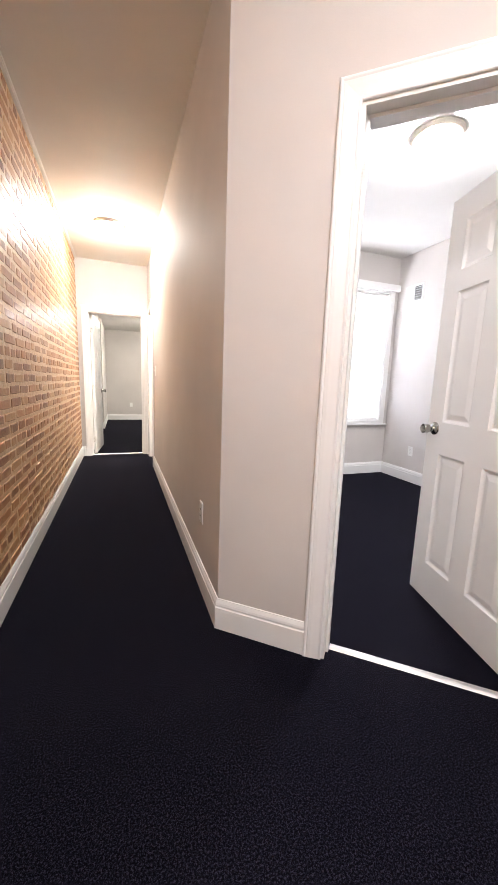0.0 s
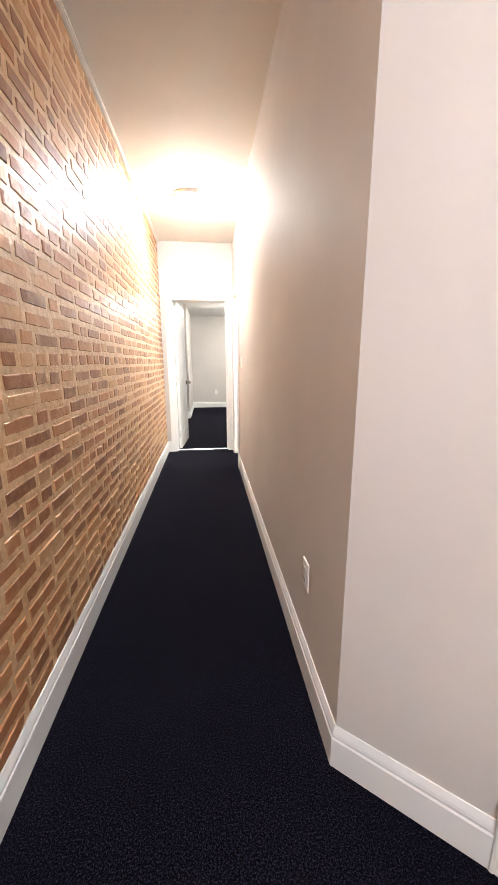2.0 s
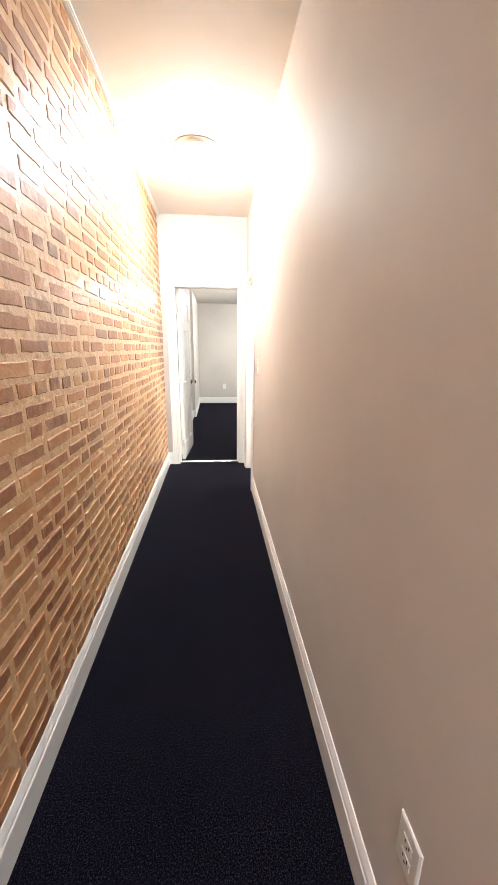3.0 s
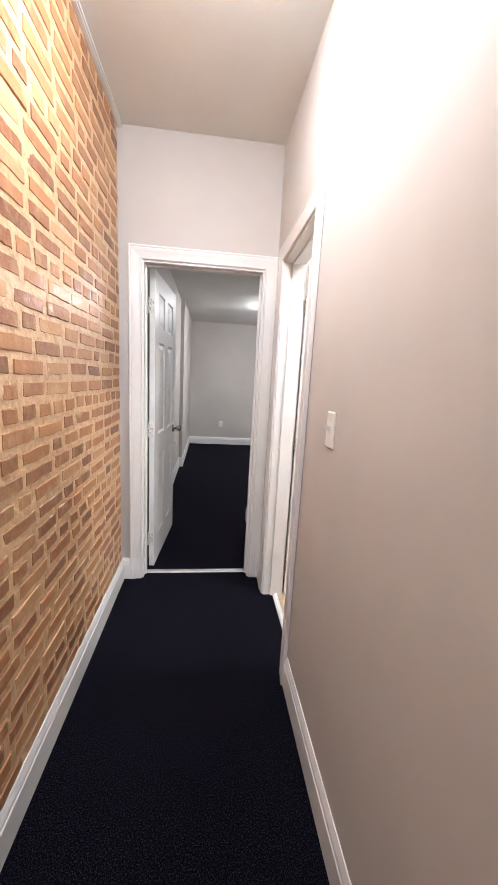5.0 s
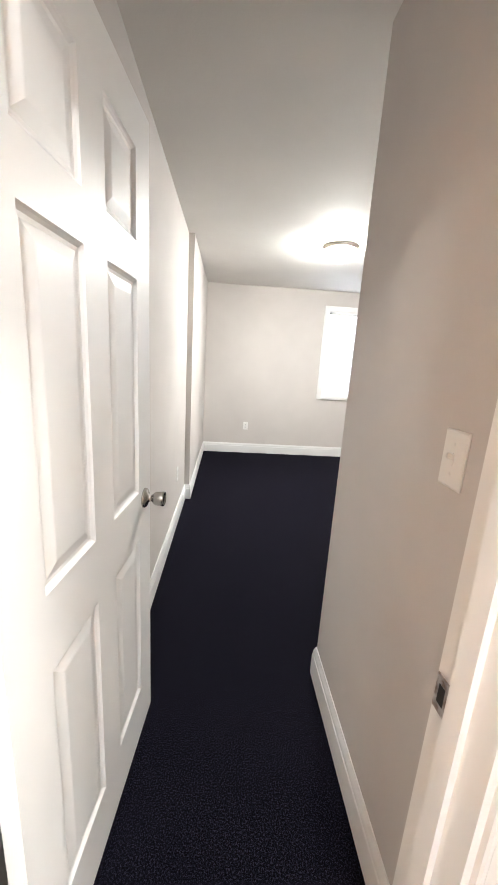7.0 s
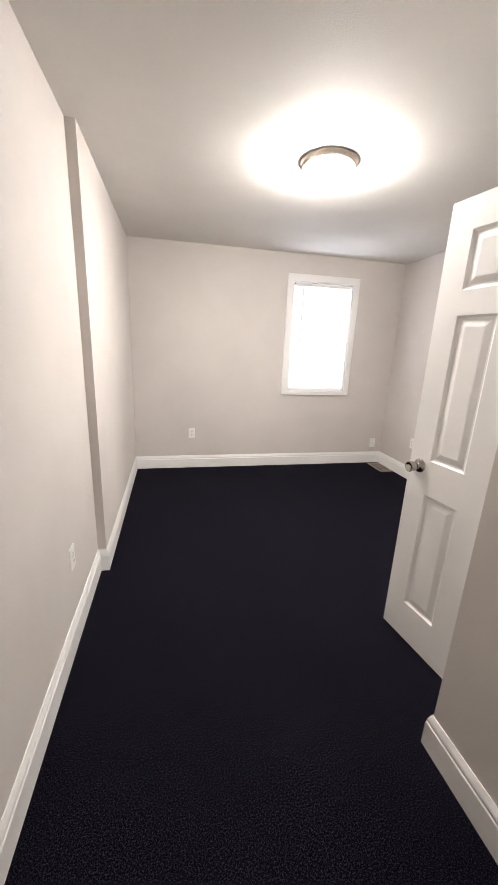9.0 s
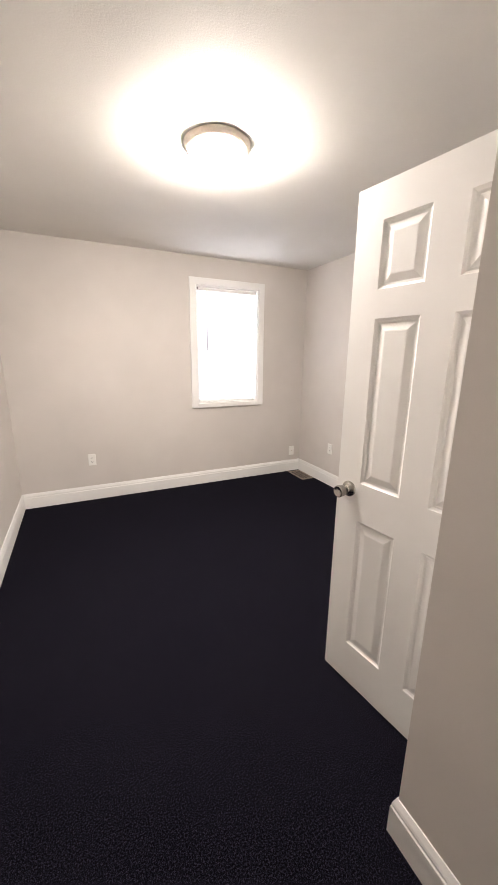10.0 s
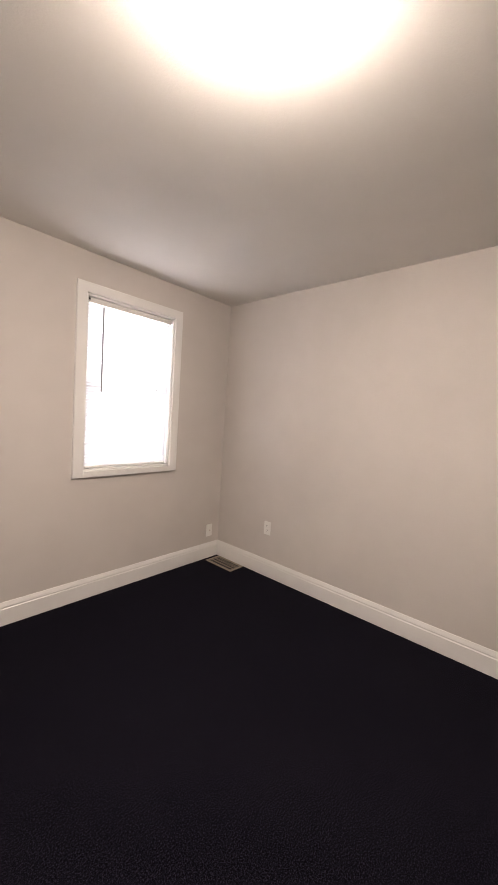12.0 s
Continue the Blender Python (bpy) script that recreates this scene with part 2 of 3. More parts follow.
wall("wall_closet", (1.632, 1.68), (RIGHT, 1.68), -1, 2.75, [(0.148, 0.878, 0, DOORH)], "greige wall with a closet doorway")
wall("wall_closet_back", (1.61, 1.0), (2.60, 1.0), -1, 2.75)
wall("wall_closet_side", (2.60, 1.0), (2.60, 1.56), -1, 2.75)
wall("wall_far", (-0.25, FAR), (RIGHT + T, FAR), 1, 2.75, [(WX0 + 0.25, WX1 + 0.25, WZ0, WZ1)], "greige bedroom wall with a blind-covered window")
wall("wall_right", (RIGHT, 1.56), (RIGHT, FAR), -1, 2.75)
tagged(part("wall_left", boxes((-0.25, LX0, T, JOG, -0.05, 2.75), (-0.25, LX1, JOG, FAR, -0.05, 2.75)), WALL), "greige bedroom wall that steps out slightly", "wall", kind="structure")
brick_wall = tagged(part("wall_brick", boxes((-0.25, -0.060, -7.3, -0.009, -0.05, 2.75), (-0.060, -0.014, -7.3, -0.036, -0.05, 2.75)), MORTAR), "exposed varnished orange brick wall with tan mortar", "wall", kind="structure")

tagged(part("ceiling_hall", boxes((-0.3, 4.0, -7.45, T, HALL, HALL + 0.1)), CEIL), "off-white textured ceiling of the corridor", "ceiling", kind="structure")
tagged(part("ceiling_back", boxes((-0.3, RIGHT + T, T, FAR + T, LOW, LOW + 0.1)), CEIL), "off-white textured bedroom ceiling", "ceiling", kind="structure")
tagged(part("floor", boxes((-0.3, W + 0.08, -7.45, FAR + T, -0.06, 0), (W + 0.08, 4.0, -7.45, -1.70, -0.06, 0), (W + 0.08, RIGHT + T, 0.06, FAR + T, -0.06, 0)), CARPET), "dark navy-black low pile carpet", "carpet", kind="structure")
bath_floor = tagged(part("floor_bathroom", boxes((W + 0.08, 2.8, -1.70, 0.06, -0.06, -0.006)), DARK), "pale oak plank floor of the bathroom", "floor", kind="structure")


# ---- trim: baseboards, door frames ----
BASE = [(0, 0), (0.015, 0), (0.015, 0.104), (0.0115, 0.109), (0.0125, 0.118), (0.0105, 0.127), (0.006, 0.140), (0.004, 0.146), (0, 0.146)]
CASE = [(0, 0), (0, 0.010), (0.003, 0.0125), (0.008, 0.0130), (0.011, 0.0115), (0.016, 0.0120), (0.036, 0.0150), (0.046, 0.0170), (0.058, 0.0180), (0.061, 0.0168), (0.067, 0.0195), (0.072, 0.0190), (0.075, 0.0165), (0.075, 0)]


def loft(bm, loops):
    rings = [[bm.verts.new(p) for p in l] for l in loops]
    n = len(rings[0])
    for a, b in zip(rings, rings[1:]):
        for k in range(n):
            bm.faces.new((a[k], a[(k + 1) % n], b[(k + 1) % n], b[k]))
    bm.faces.new(rings[0][::-1])
    bm.faces.new(rings[-1])


def baseboard(points, side, label="white moulded baseboard along the wall"):
    """Runs along a line of floor points; the room lies on side (+1 left, -1 right of the way)."""
    p = [Vector(q) for q in points]
    ns = []
    for a, b in zip(p, p[1:]):
        d = (b - a).normalized()
        ns.append(Vector((-d.y, d.x)) * side)
    for k, (a, b) in enumerate(zip(p, p[1:])):
        ms = []
        for j, other in ((0, k - 1), (1, k + 1)):
            n = ns[k]
            if 0 <= other < len(ns):
                o = ns[other]
                n = (ns[k] + o) / (1 + ns[k].dot(o))
            ms.append(n)
        bm = bmesh.new()
        loft(bm, [[(q.x + m.x * d, q.y + m.y * d, z) for d, z in BASE] for q, m in ((a, ms[0]), (b, ms[1]))])
        tagged(part("baseboard", bm, TRIM), label, "baseboard", "baseboards", "structure")


def sl(s):
    return (CX + AU.x * s, CY + AU.y * s)


CW = 0.069
baseboard([(-0.003, -7.3), (-0.003, 0), (EX0 - CW, 0)], -1, "white moulded baseboard below the brick wall")
baseboard([(W + 0.0033, BY0 - CW), (CX, CY), sl(S0 - CW)], -1)
baseboard([(W, 0), (W, BY1 + CW)], -1, "short white baseboard between two door frames")
baseboard([(LX0, T + 0.02), (LX0, JOG), (LX1, JOG), (LX1, FAR), (RIGHT, FAR), (RIGHT, 1.68), (2.51 + CW, 1.68)], -1)
baseboard([(PW, T + 0.02), (PW, 1.01), (1.512, 1.01), (1.512, 1.765), (1.632, 1.765), (1.632, 1.68), (1.78 - CW, 1.68)], 1)
baseboard([(W + T, -1.76), (3.86, -1.76), (3.86, -5.55), (EX + T, -5.55)], -1)
baseboard([sl(S1 + CW), (EX, EY), (EX, -7.3), (0.02, -7.3)], -1)


def door_frame(name, origin, u, v, width, label):
    """Jambs, stops and casings of a doorway. origin: the foot of one side on the seen face; u along it; v out of the wall to the viewer."""
    m = frame_m(origin, u, v)
    top = thing(name, m, label, "door frame", kind="structure")
    h, j = DOORH, 0.018
    part("jamb", boxes((0, j, -T - 0.001, 0.001, 0, h)), TRIM, top)
    part("jamb", boxes((width - j, width, -T - 0.001, 0.001, 0, h)), TRIM, top)
    part("head_jamb", boxes((j, width - j, -T - 0.001, 0.001, h - j, h)), TRIM, top)
    s0, s1 = -T + 0.040, -T + 0.075
    part("door_stop", boxes((j, j + 0.011, s0, s1, 0, h - j)), TRIM, top)
    part("door_stop", boxes((width - j - 0.011, width - j, s0, s1, 0, h - j)), TRIM, top)
    part("door_stop", boxes((j + 0.011, width - j - 0.011, s0, s1, h - j - 0.011, h - j)), TRIM, top)
    r = 0.006
    for face, base_y in ((1, 0.0), (-1, -T)):
        def pt(x, y, z):
            return (x, base_y + face * y, z)
        lo, hi, cz = r, width - r, h - r
        for x, sgn in ((lo, -1), (hi, 1)):
            bm = bmesh.new()
            loft(bm, [[pt(x + sgn * d, y, 0) for d, y in CASE], [pt(x + sgn * d, y, cz + d) for d, y in CASE]])
            part("casing", bm, TRIM, top)
        bm = bmesh.new()
        loft(bm, [[pt(lo - d, y, cz + d) for d, y in CASE], [pt(hi + d, y, cz + d) for d, y in CASE]])
        part("head_casing", bm, TRIM, top)
    return top


frame_end = door_frame("door_frame_end", (EX0, 0, 0), (1, 0), (0, -1), EX1 - EX0, "white moulded door frame at the corridor's end")
frame_bath = door_frame("door_frame_bathroom", (W, BY1, 0), (0, -1), (-1, 0), BY1 - BY0, "white moulded frame of the bathroom doorway")
frame_front = door_frame("door_frame_front", (*sl(S0), 0), AU, -AN, S1 - S0, "white moulded frame of the front bedroom doorway")
frame_closet = door_frame("door_frame_closet", (1.78, 1.68, 0), (1, 0), (0, 1), 0.73, "white moulded closet door frame")
part("strike_plate", boxes((EX1 - EX0 - 0.0195, EX1 - EX0 - 0.0178, -0.119, -0.087, 0.875, 0.937)), STEEL, frame_end, "steel strike plate")
part("strike_hole", boxes((EX1 - EX0 - 0.0202, EX1 - EX0 - 0.0194, -0.111, -0.097, 0.89, 0.922)), DARK, frame_end, "dark latch hole")


# ---- doors ----
def panel_mesh(w, h, t):
    """A raised door panel, both faces: a moulded dip round a raised field."""
    bm = bmesh.new()
    rings = [(0, 0), (0.004, -0.004), (0.010, -0.008), (0.018, -0.009), (0.042, -0.0025), (0.046, -0.002)]
    for s in (1, -1):
        prev = None
        for inset, d in rings:
            y = s * (t / 2 + d)
            ring = [bm.verts.new((x, y, z)) for x, z in ((inset, inset), (w - inset, inset), (w - inset, h - inset), (inset, h - inset))]
            if prev:
                for k in range(4):
                    bm.faces.new((prev[k], prev[(k + 1) % 4], ring[(k + 1) % 4], ring[k]))
            prev = ring
        bm.faces.new(prev)
    return mesh_of("panel", bm, DOORP)


def six_panel_door(name, m, width, label, knobs=(1, -1)):
    """m: x from the hinge to the free edge, y the thickness, z up; the leaf lies at y -0.0175 to 0.0175."""
    top = thing(name, m, label, "door", kind="structure")
    h0, h1, t = 0.012, 2.022, 0.035
    st, mid = 0.114, 0.108
    pw = (width - 2 * st - mid) / 2
    rows = [(0.208, 0.80), (0.962, 1.588), (1.685, 1.905)]
    y0, y1 = -t / 2, t / 2
    for x0, x1 in ((0, st), (st + pw, st + pw + mid), (width - st, width)):
        part("stile", boxes((x0, x1, y0, y1, h0, h1)), DOORP, top)
    for z0, z1 in ((h0, rows[0][0]), (rows[0][1], rows[1][0]), (rows[1][1], rows[2][0]), (rows[2][1], h1)):
        for x0 in (st, st + pw + mid):
            part("rail", boxes((x0, x0 + pw, y0, y1, z0, z1)), DOORP, top)
    for z0, z1 in rows:
        me = panel_mesh(pw, z1 - z0, t)
        for x0 in (st, st + pw + mid):
            part("panel", me, DOORP, top, m=pose(x0, 0, z0))
    for s in knobs:
        prof = [(0.033, 0), (0.033, 0.004), (0.029, 0.009), (0.014, 0.012), (0.0115, 0.022), (0.0125, 0.027), (0.0195, 0.033), (0.0225, 0.040), (0.0245, 0.064), (0.0235, 0.067), (0.0205, 0.068), (0.0195, 0.066), (0.008, 0.0645), (0.003, 0.0645)]
        bm = bmesh.new()
        lathe(bm, prof, 28, pose(width - 0.062, s * t / 2, 0.925, -90 * s, 0, 0))
        part("knob", bm, KNOB, top, "brushed nickel barrel-shaped knob", smooth=True)
    part("latch_plate", boxes((width - 0.0005, width + 0.0012, -0.0125, 0.0125, 0.897, 0.953)), STEEL, top)
    return top


def hinge_at(parent, x, y, z, side, material):
    bm = bmesh.new()
    for k in range(5):
        lathe(bm, [(0.0058, -0.044 + k * 0.0178), (0.0058, -0.0275 + k * 0.0178)], 12, Matrix.Translation((x, y, z)))
    lathe(bm, [(0.003, 0.045), (0.0045, 0.048), (0.002, 0.051)], 10, Matrix.Translation((x, y, z)))
    box(bm, x - 0.0012, x + 0.0012, min(y, y + side * 0.034), max(y, y + side * 0.034), z - 0.044, z + 0.044)
    part("hinge", bm, material, parent, "worn steel butt hinge" if material is STEEL else "steel butt hinge spattered with white paint")


def swing_door(name, hinge, angle, width, label, thick_side, hinge_material=STEEL):
    """hinge: the pin on the floor plan; angle: the way of the leaf from it, degrees; thick_side: where the leaf lies of that line."""
    m = pose(hinge[0], hinge[1], 0, 0, 0, angle) @ pose(0.004, thick_side * 0.0175, 0)
    top = six_panel_door(name, m, width, label)
    for z in (0.22, 1.0, 1.80):
        hinge_at(top, -0.004, -thick_side * 0.021, z, thick_side, hinge_material)
    return top


swing_door("door_end", (0.148, T + 0.012), 85.5, 0.735, "white six-panel bedroom door standing open", -1, PAINTED_HINGE)
swing_door("door_bathroom", (W + T + 0.016, BY1 - 0.02), -5, 0.60, "white six-panel bathroom door standing open", 1)
hx, hy = sl(S1 - 0.018)
swing_door("door_front", (hx + AN.x * 0.135, hy + AN.y * 0.135), 76.0, 0.722, "white six-panel bedroom door standing half open", 1)
swing_door("door_closet", (1.806, 1.698), 98.0, 0.685, "white six-panel closet door standing open", -1)


# ---- threshold strips ----
def strip(name, origin, u, v, length, depth, label, material):
    bm = bmesh.new()
    prof = [(0, 0.0), (0.004, 0.005), (depth * 0.3, 0.009), (depth * 0.7, 0.009), (depth - 0.004, 0.005), (depth, 0.0)]
    m = frame_m(origin, u, v)
    loft(bm, [[m @ Vector((x, y, z)) for y, z in prof] for x in (0, length)])
    return tagged(part(name, bm, material), label, "threshold", "threshold strips")


strip("threshold_strip", (EX0 + 0.030, 0.056, 0), (1, 0), (0, 1), EX1 - EX0 - 0.060, 0.042, "silver metal carpet strip across the doorway", ALU)
strip("threshold_strip", (*(Vector(sl(S0 + 0.030)) + AN * 0.066), 0), AU, AN, S1 - S0 - 0.060, 0.036, "silver metal carpet strip at the bedroom doorway", ALU)
strip("threshold_strip", (W + 0.062, BY0 + 0.018, 0), (0, 1), (1, 0), BY1 - BY0 - 0.036, 0.034, "white threshold between carpet and plank floor", TRIM)


# ---- ceiling lamps ----
def ceiling_lamp(m, label, material=None):
    top = thing("ceiling_lamp", m, label, "ceiling lamp", "flush ceiling lamps")
    bm = bmesh.new()
    lathe(bm, [(0.141, 0), (0.1579, -0.001), (0.1598, -0.008), (0.1532, -0.013), (0.1513, -0.019), (0.1504, -0.026), (0.1429, -0.03), (0.1382, -0.032), (0.1325, -0.03), (0.1325, -0.012)], 56, caps=False)
    part("rim", bm, NICKEL, top, "stepped brushed nickel rim", smooth=True)
    bm = bmesh.new()
    lathe(bm, [(0.1278, -0.024), (0.1349, -0.038), (0.1278, -0.052), (0.1194, -0.068), (0.1015, -0.082), (0.07332, -0.094), (0.0376, -0.101), (0.0094, -0.103)], 48)
    part("glass_bowl", bm, material or GLOW_COOL, top, "lit frosted glass bowl", smooth=True)
    bm = bmesh.new()
    lathe(bm, [(0.0094, -0.101), (0.01128, -0.106), (0.00658, -0.11), (0.00752, -0.116), (0.00282, -0.121)], 16)
    part("finial", bm, NICKEL, top, "small nickel finial", smooth=True)
    return top


ceiling_lamp(pose(0.470, -1.29, HALL), "lit flush ceiling lamp above the corridor")
ceiling_lamp(pose(1.448, 3.105, LOW), "lit flush ceiling lamp of the back bedroom", GLOW)
ceiling_lamp(pose(2.47, -3.58, HALL), "lit flush ceiling lamp of the front bedroom", GLOW_DAY)
ceiling_lamp(pose(1.95, -0.90, HALL), "lit flush ceiling lamp of the bathroom", GLOW)
# added out of view: stands in for daylight falling on the slanted wall
ceiling_lamp(pose(0.66, -6.0, HALL), "unseen ceiling lamp added to light the entry", GLOW_DAY)


# ---- windows with blinds ----
def window(name, m, w, h, label, casing_bottom, blind_label, slat_pitch=0.0255, tilt=72):
    """m: x along the wall, y out into the room, z up from the opening's lower corner on the wall's face."""
    top = thing(name, m, label, "window", kind="structure")
    j = 0.016
    part("window_frame", boxes((0, j, -T, 0.001, 0, h), (w - j, w, -T, 0.001, 0, h), (j, w - j, -T, 0.001, h - j, h), (j, w - j, -T, 0.001, 0, j)), TRIM, top, bevel=0.0008)
    cw = 0.070
    flat = [(0, 0), (0, 0.014), (0.004, 0.017), (cw - 0.004, 0.017), (cw, 0.014), (cw, 0)]
    for x, sg in ((0.004, -1), (w - 0.004, 1)):
        bm = bmesh.new()
        loft(bm, [[(x + sg * d, y, -casing_bottom) for d, y in flat], [(x + sg * d, y, h - 0.004 + d) for d, y in flat]])
        part("casing", bm, TRIM, top)
    bm = bmesh.new()
    loft(bm, [[(0.004 - d, y, h - 0.004 + d) for d, y in flat], [(w - 0.004 + d, y, h - 0.004 + d) for d, y in flat]])
    part("head_casing", bm, TRIM, top)
    part("window_sill", boxes((0.004, w - 0.004, 0.0, 0.026, -casing_bottom, 0.004)), TRIM, top, bevel=0.002)
    for z0, z1, y in ((j, h / 2 + 0.02, -0.085), (h / 2 - 0.02, h - j, -0.105)):
        s = 0.04
        sash = part("sash", boxes((j, j + s, y, y + 0.022, z0, z1), (w - j - s, w - j, y, y + 0.022, z0, z1), (j + s, w - j - s, y, y + 0.022, z0, z0 + s), (j + s, w - j - s, y, y + 0.022, z1 - s, z1)), TRIM, top, bevel=0.0015)
        pane = part("pane", boxes((j + s, w - j - s, y + 0.009, y + 0.013, z0 + s, z1 - s)), GLASS, sash)
        pane.visible_shadow = False
    blind = thing("venetian_blind", m, blind_label, "window blind")
    bw0, bw1, by = j + 0.012, w - j - 0.012, -0.030
    part("headrail", boxes((bw0, bw1, by - 0.018, by + 0.018, h - j - 0.040, h - j - 0.006)), PLASTIC, blind, bevel=0.002)
    part("bottom_rail", boxes((bw0, bw1, by - 0.012, by + 0.012, j + 0.004, j + 0.020)), PLASTIC, blind, bevel=0.003)
    part("bracket", boxes((bw1 - 0.006, bw1 + 0.009, by - 0.010, by + 0.021, h - j - 0.024, h - j - 0.012)), DARK, blind, "dark bracket at the headrail's end")
    bm, c, n = bmesh.new(), [], 6
    for k in range(n):
        a = -1 + 2 * k / (n - 1)
        c.append((a * 0.0125, 0.0022 * (1 - a * a)))
    up = [[bm.verts.new((x, y, z)) for y, z in c] for x in (0, bw1 - bw0)]
    for k in range(n - 1):
        bm.faces.new((up[0][k], up[0][k + 1], up[1][k + 1], up[1][k]))
    me = mesh_of("slat", bm, SLAT, smooth=True)
    z, k = j + 0.032, 0
    while z < h - j - 0.048:
        lean = tilt + random.uniform(-4, 4)
        part("slat", me, SLAT, blind, m=pose(bw0, by, z, lean, random.uniform(-0.25, 0.25), 0))
        z += slat_pitch * 0.77
        k += 1
    for x in (bw0 + 0.11, bw1 - 0.11):
        part("ladder_cord", boxes((x - 0.001, x + 0.001, by + 0.012, by + 0.0135, j + 0.01, h - j - 0.03)), PLASTIC, blind)
    bm = bmesh.new()
    lathe(bm, [(0.0045, -0.60), (0.0045, 0)], 8, pose(bw1 - 0.10, by + 0.022, h - j - 0.045))
    part("tilt_wand", bm, CABLE, blind, "thin grey tilt wand")
    return top


window("window_back", frame_m((WX1, FAR, WZ0), (-1, 0), (0, -1)), WX1 - WX0, WZ1 - WZ0, "white-framed bedroom window bright with daylight", 0.040, "white closed slatted window blind")
window("window_front", frame_m((FX1, -1.76, FZ0), (-1, 0), (0, -1)), FX1 - FX0, FZ1 - FZ0, "white-framed front window bright with daylight", 0.035, "white slatted blind glowing with daylight")
window_light("daylight_back", look(((WX0 + WX1) / 2, FAR + 0.20, (WZ0 + WZ1) / 2), ((WX0 + WX1) / 2, 0, (WZ0 + WZ1) / 2 - 0.6)), WX1 - WX0, WZ1 - WZ0, DAY, (0.90, 0.93, 1.0))
window_light("daylight_front", look(((FX0 + FX1) / 2, -1.56, (FZ0 + FZ1) / 2), ((FX0 + FX1) / 2, -8, (FZ0 + FZ1) / 2 - 0.6)), FX1 - FX0, FZ1 - FZ0, DAY * 3.4, (0.90, 0.90, 1.0))
# sill board and top board of the front window
tagged(part("window_sill_front", boxes((FX0 - 0.08, 3.845, -1.80, -1.762, FZ0 - 0.055, FZ0 - 0.036)), TRIM, bevel=0.003), "white window sill board", "window sill", kind="structure")
tagged(part("trim_front_window", boxes((FX0 - 0.08, 3.845, -1.82, -1.779, FZ1 + 0.01, FZ1 + 0.085)), TRIM, bevel=0.003), "white board above the bedroom window", "trim", kind="structure")


# ---- outlets, switches, vents ----
def plate_base(name, origin, u, v, label, category, group, w=0.072, h=0.117):
    top = thing(name, frame_m(origin, u, v), label, category, group)
    bm = bmesh.new()
    r = [(0, 0), (0, 0.003), (0.004, 0.0055)]
    prev = None
    for inset, y in r:
        ring = [bm.verts.new((x, y, z)) for x, z in ((-w / 2 + inset, -h / 2 + inset), (w / 2 - inset, -h / 2 + inset), (w / 2 - inset, h / 2 - inset), (-w / 2 + inset, h / 2 - inset))]
        if prev:
            for k in range(4):
                bm.faces.new((prev[k], prev[(k + 1) % 4], ring[(k + 1) % 4], ring[k]))
        prev = ring
    bm.faces.new(prev)
    part("plate", bm, PLASTIC, top)
    return top


def screw(top, z):
    bm = bmesh.new()
    lathe(bm, [(0.0035, 0), (0.0032, 0.0012), (0.001, 0.0016)], 12, pose(0, 0.0052, z, -90))
    part("screw", bm, PLASTIC, top)


def outlet(origin, u, v, label):
    top = plate_base("wall_outlet", origin, u, v, label, "wall outlet", "wall outlets")
    for z in (-0.0195, 0.0195):
        bm = bmesh.new()
        box(bm, -0.0165, 0.0165, 0.005, 0.0078, z - 0.0135, z + 0.0135)
        soc = part("socket", bm, PLASTIC, top, bevel=0.003)
        part("slot", boxes((-0.0080, -0.0055, 0.0076, 0.0082, z - 0.002, z + 0.008)), DARK, soc)
        part("slot", boxes((0.0055, 0.0080, 0.0076, 0.0082, z - 0.002, z + 0.007)), DARK, soc)
        part("slot", boxes((-0.0022, 0.0022, 0.0076, 0.0082, z - 0.0095, z - 0.005)), DARK, soc)
    screw(top, 0)
    return top


def switch(origin, u, v, label):
    top = plate_base("light_switch", origin, u, v, label, "light switch", "light switches")
    part("collar", boxes((-0.006, 0.006, 0.005, 0.007, -0.0125, 0.0125)), PLASTIC, top)
    bm = bmesh.new()
    box(bm, -0.0038, 0.0038, 0.0, 0.017, -0.005, 0.005, pose(0, 0.004, 0.002, 28))
    part("toggle", bm, PLASTIC, top, bevel=0.001)
    screw(top, 0.030)
    screw(top, -0.030)
    return top


outlet((W + 0.0137, -3.775, 0.425), (0, 1), (-1, 0), "white double outlet low on the corridor wall")
outlet((3.86, -2.24, 0.375), (0, 1), (-1, 0), "white double outlet in the front bedroom")
outlet((0.794, FAR, 0.42), (1, 0), (0, -1), "white double outlet below the bedroom's far wall")
outlet((RIGHT, 4.40, 0.424), (0, 1), (-1, 0), "white double outlet on the daylit wall")
outlet((1.512, 1.435, 0.392), (0, 1), (-1, 0), "white double outlet on the nook wall")
outlet((LX0, 2.55, 0.43), (0, -1), (1, 0), "white double outlet near the wall's step")
switch((W + 0.0044, -1.195, 1.232), (0, 1), (-1, 0), "cream toggle light switch beside the bathroom door")
switch((PW, 0.335, 1.222), (0, 1), (-1, 0), "cream toggle light switch inside the bedroom door")
cable = plate_base("cable_plate", (3.150, FAR, 0.268), (1, 0), (0, -1), "small white cable plate above the baseboard", "cable plate", "")
bm = bmesh.new()
lathe(bm, [(0.006, 0), (0.006, 0.006), (0.0045, 0.006), (0.0045, 0.012)], 14, pose(0, 0.005, 0, -90))
part("coax_socket", bm, NICKEL, cable, smooth=True)
screw(cable, 0.045)
screw(cable, -0.045)


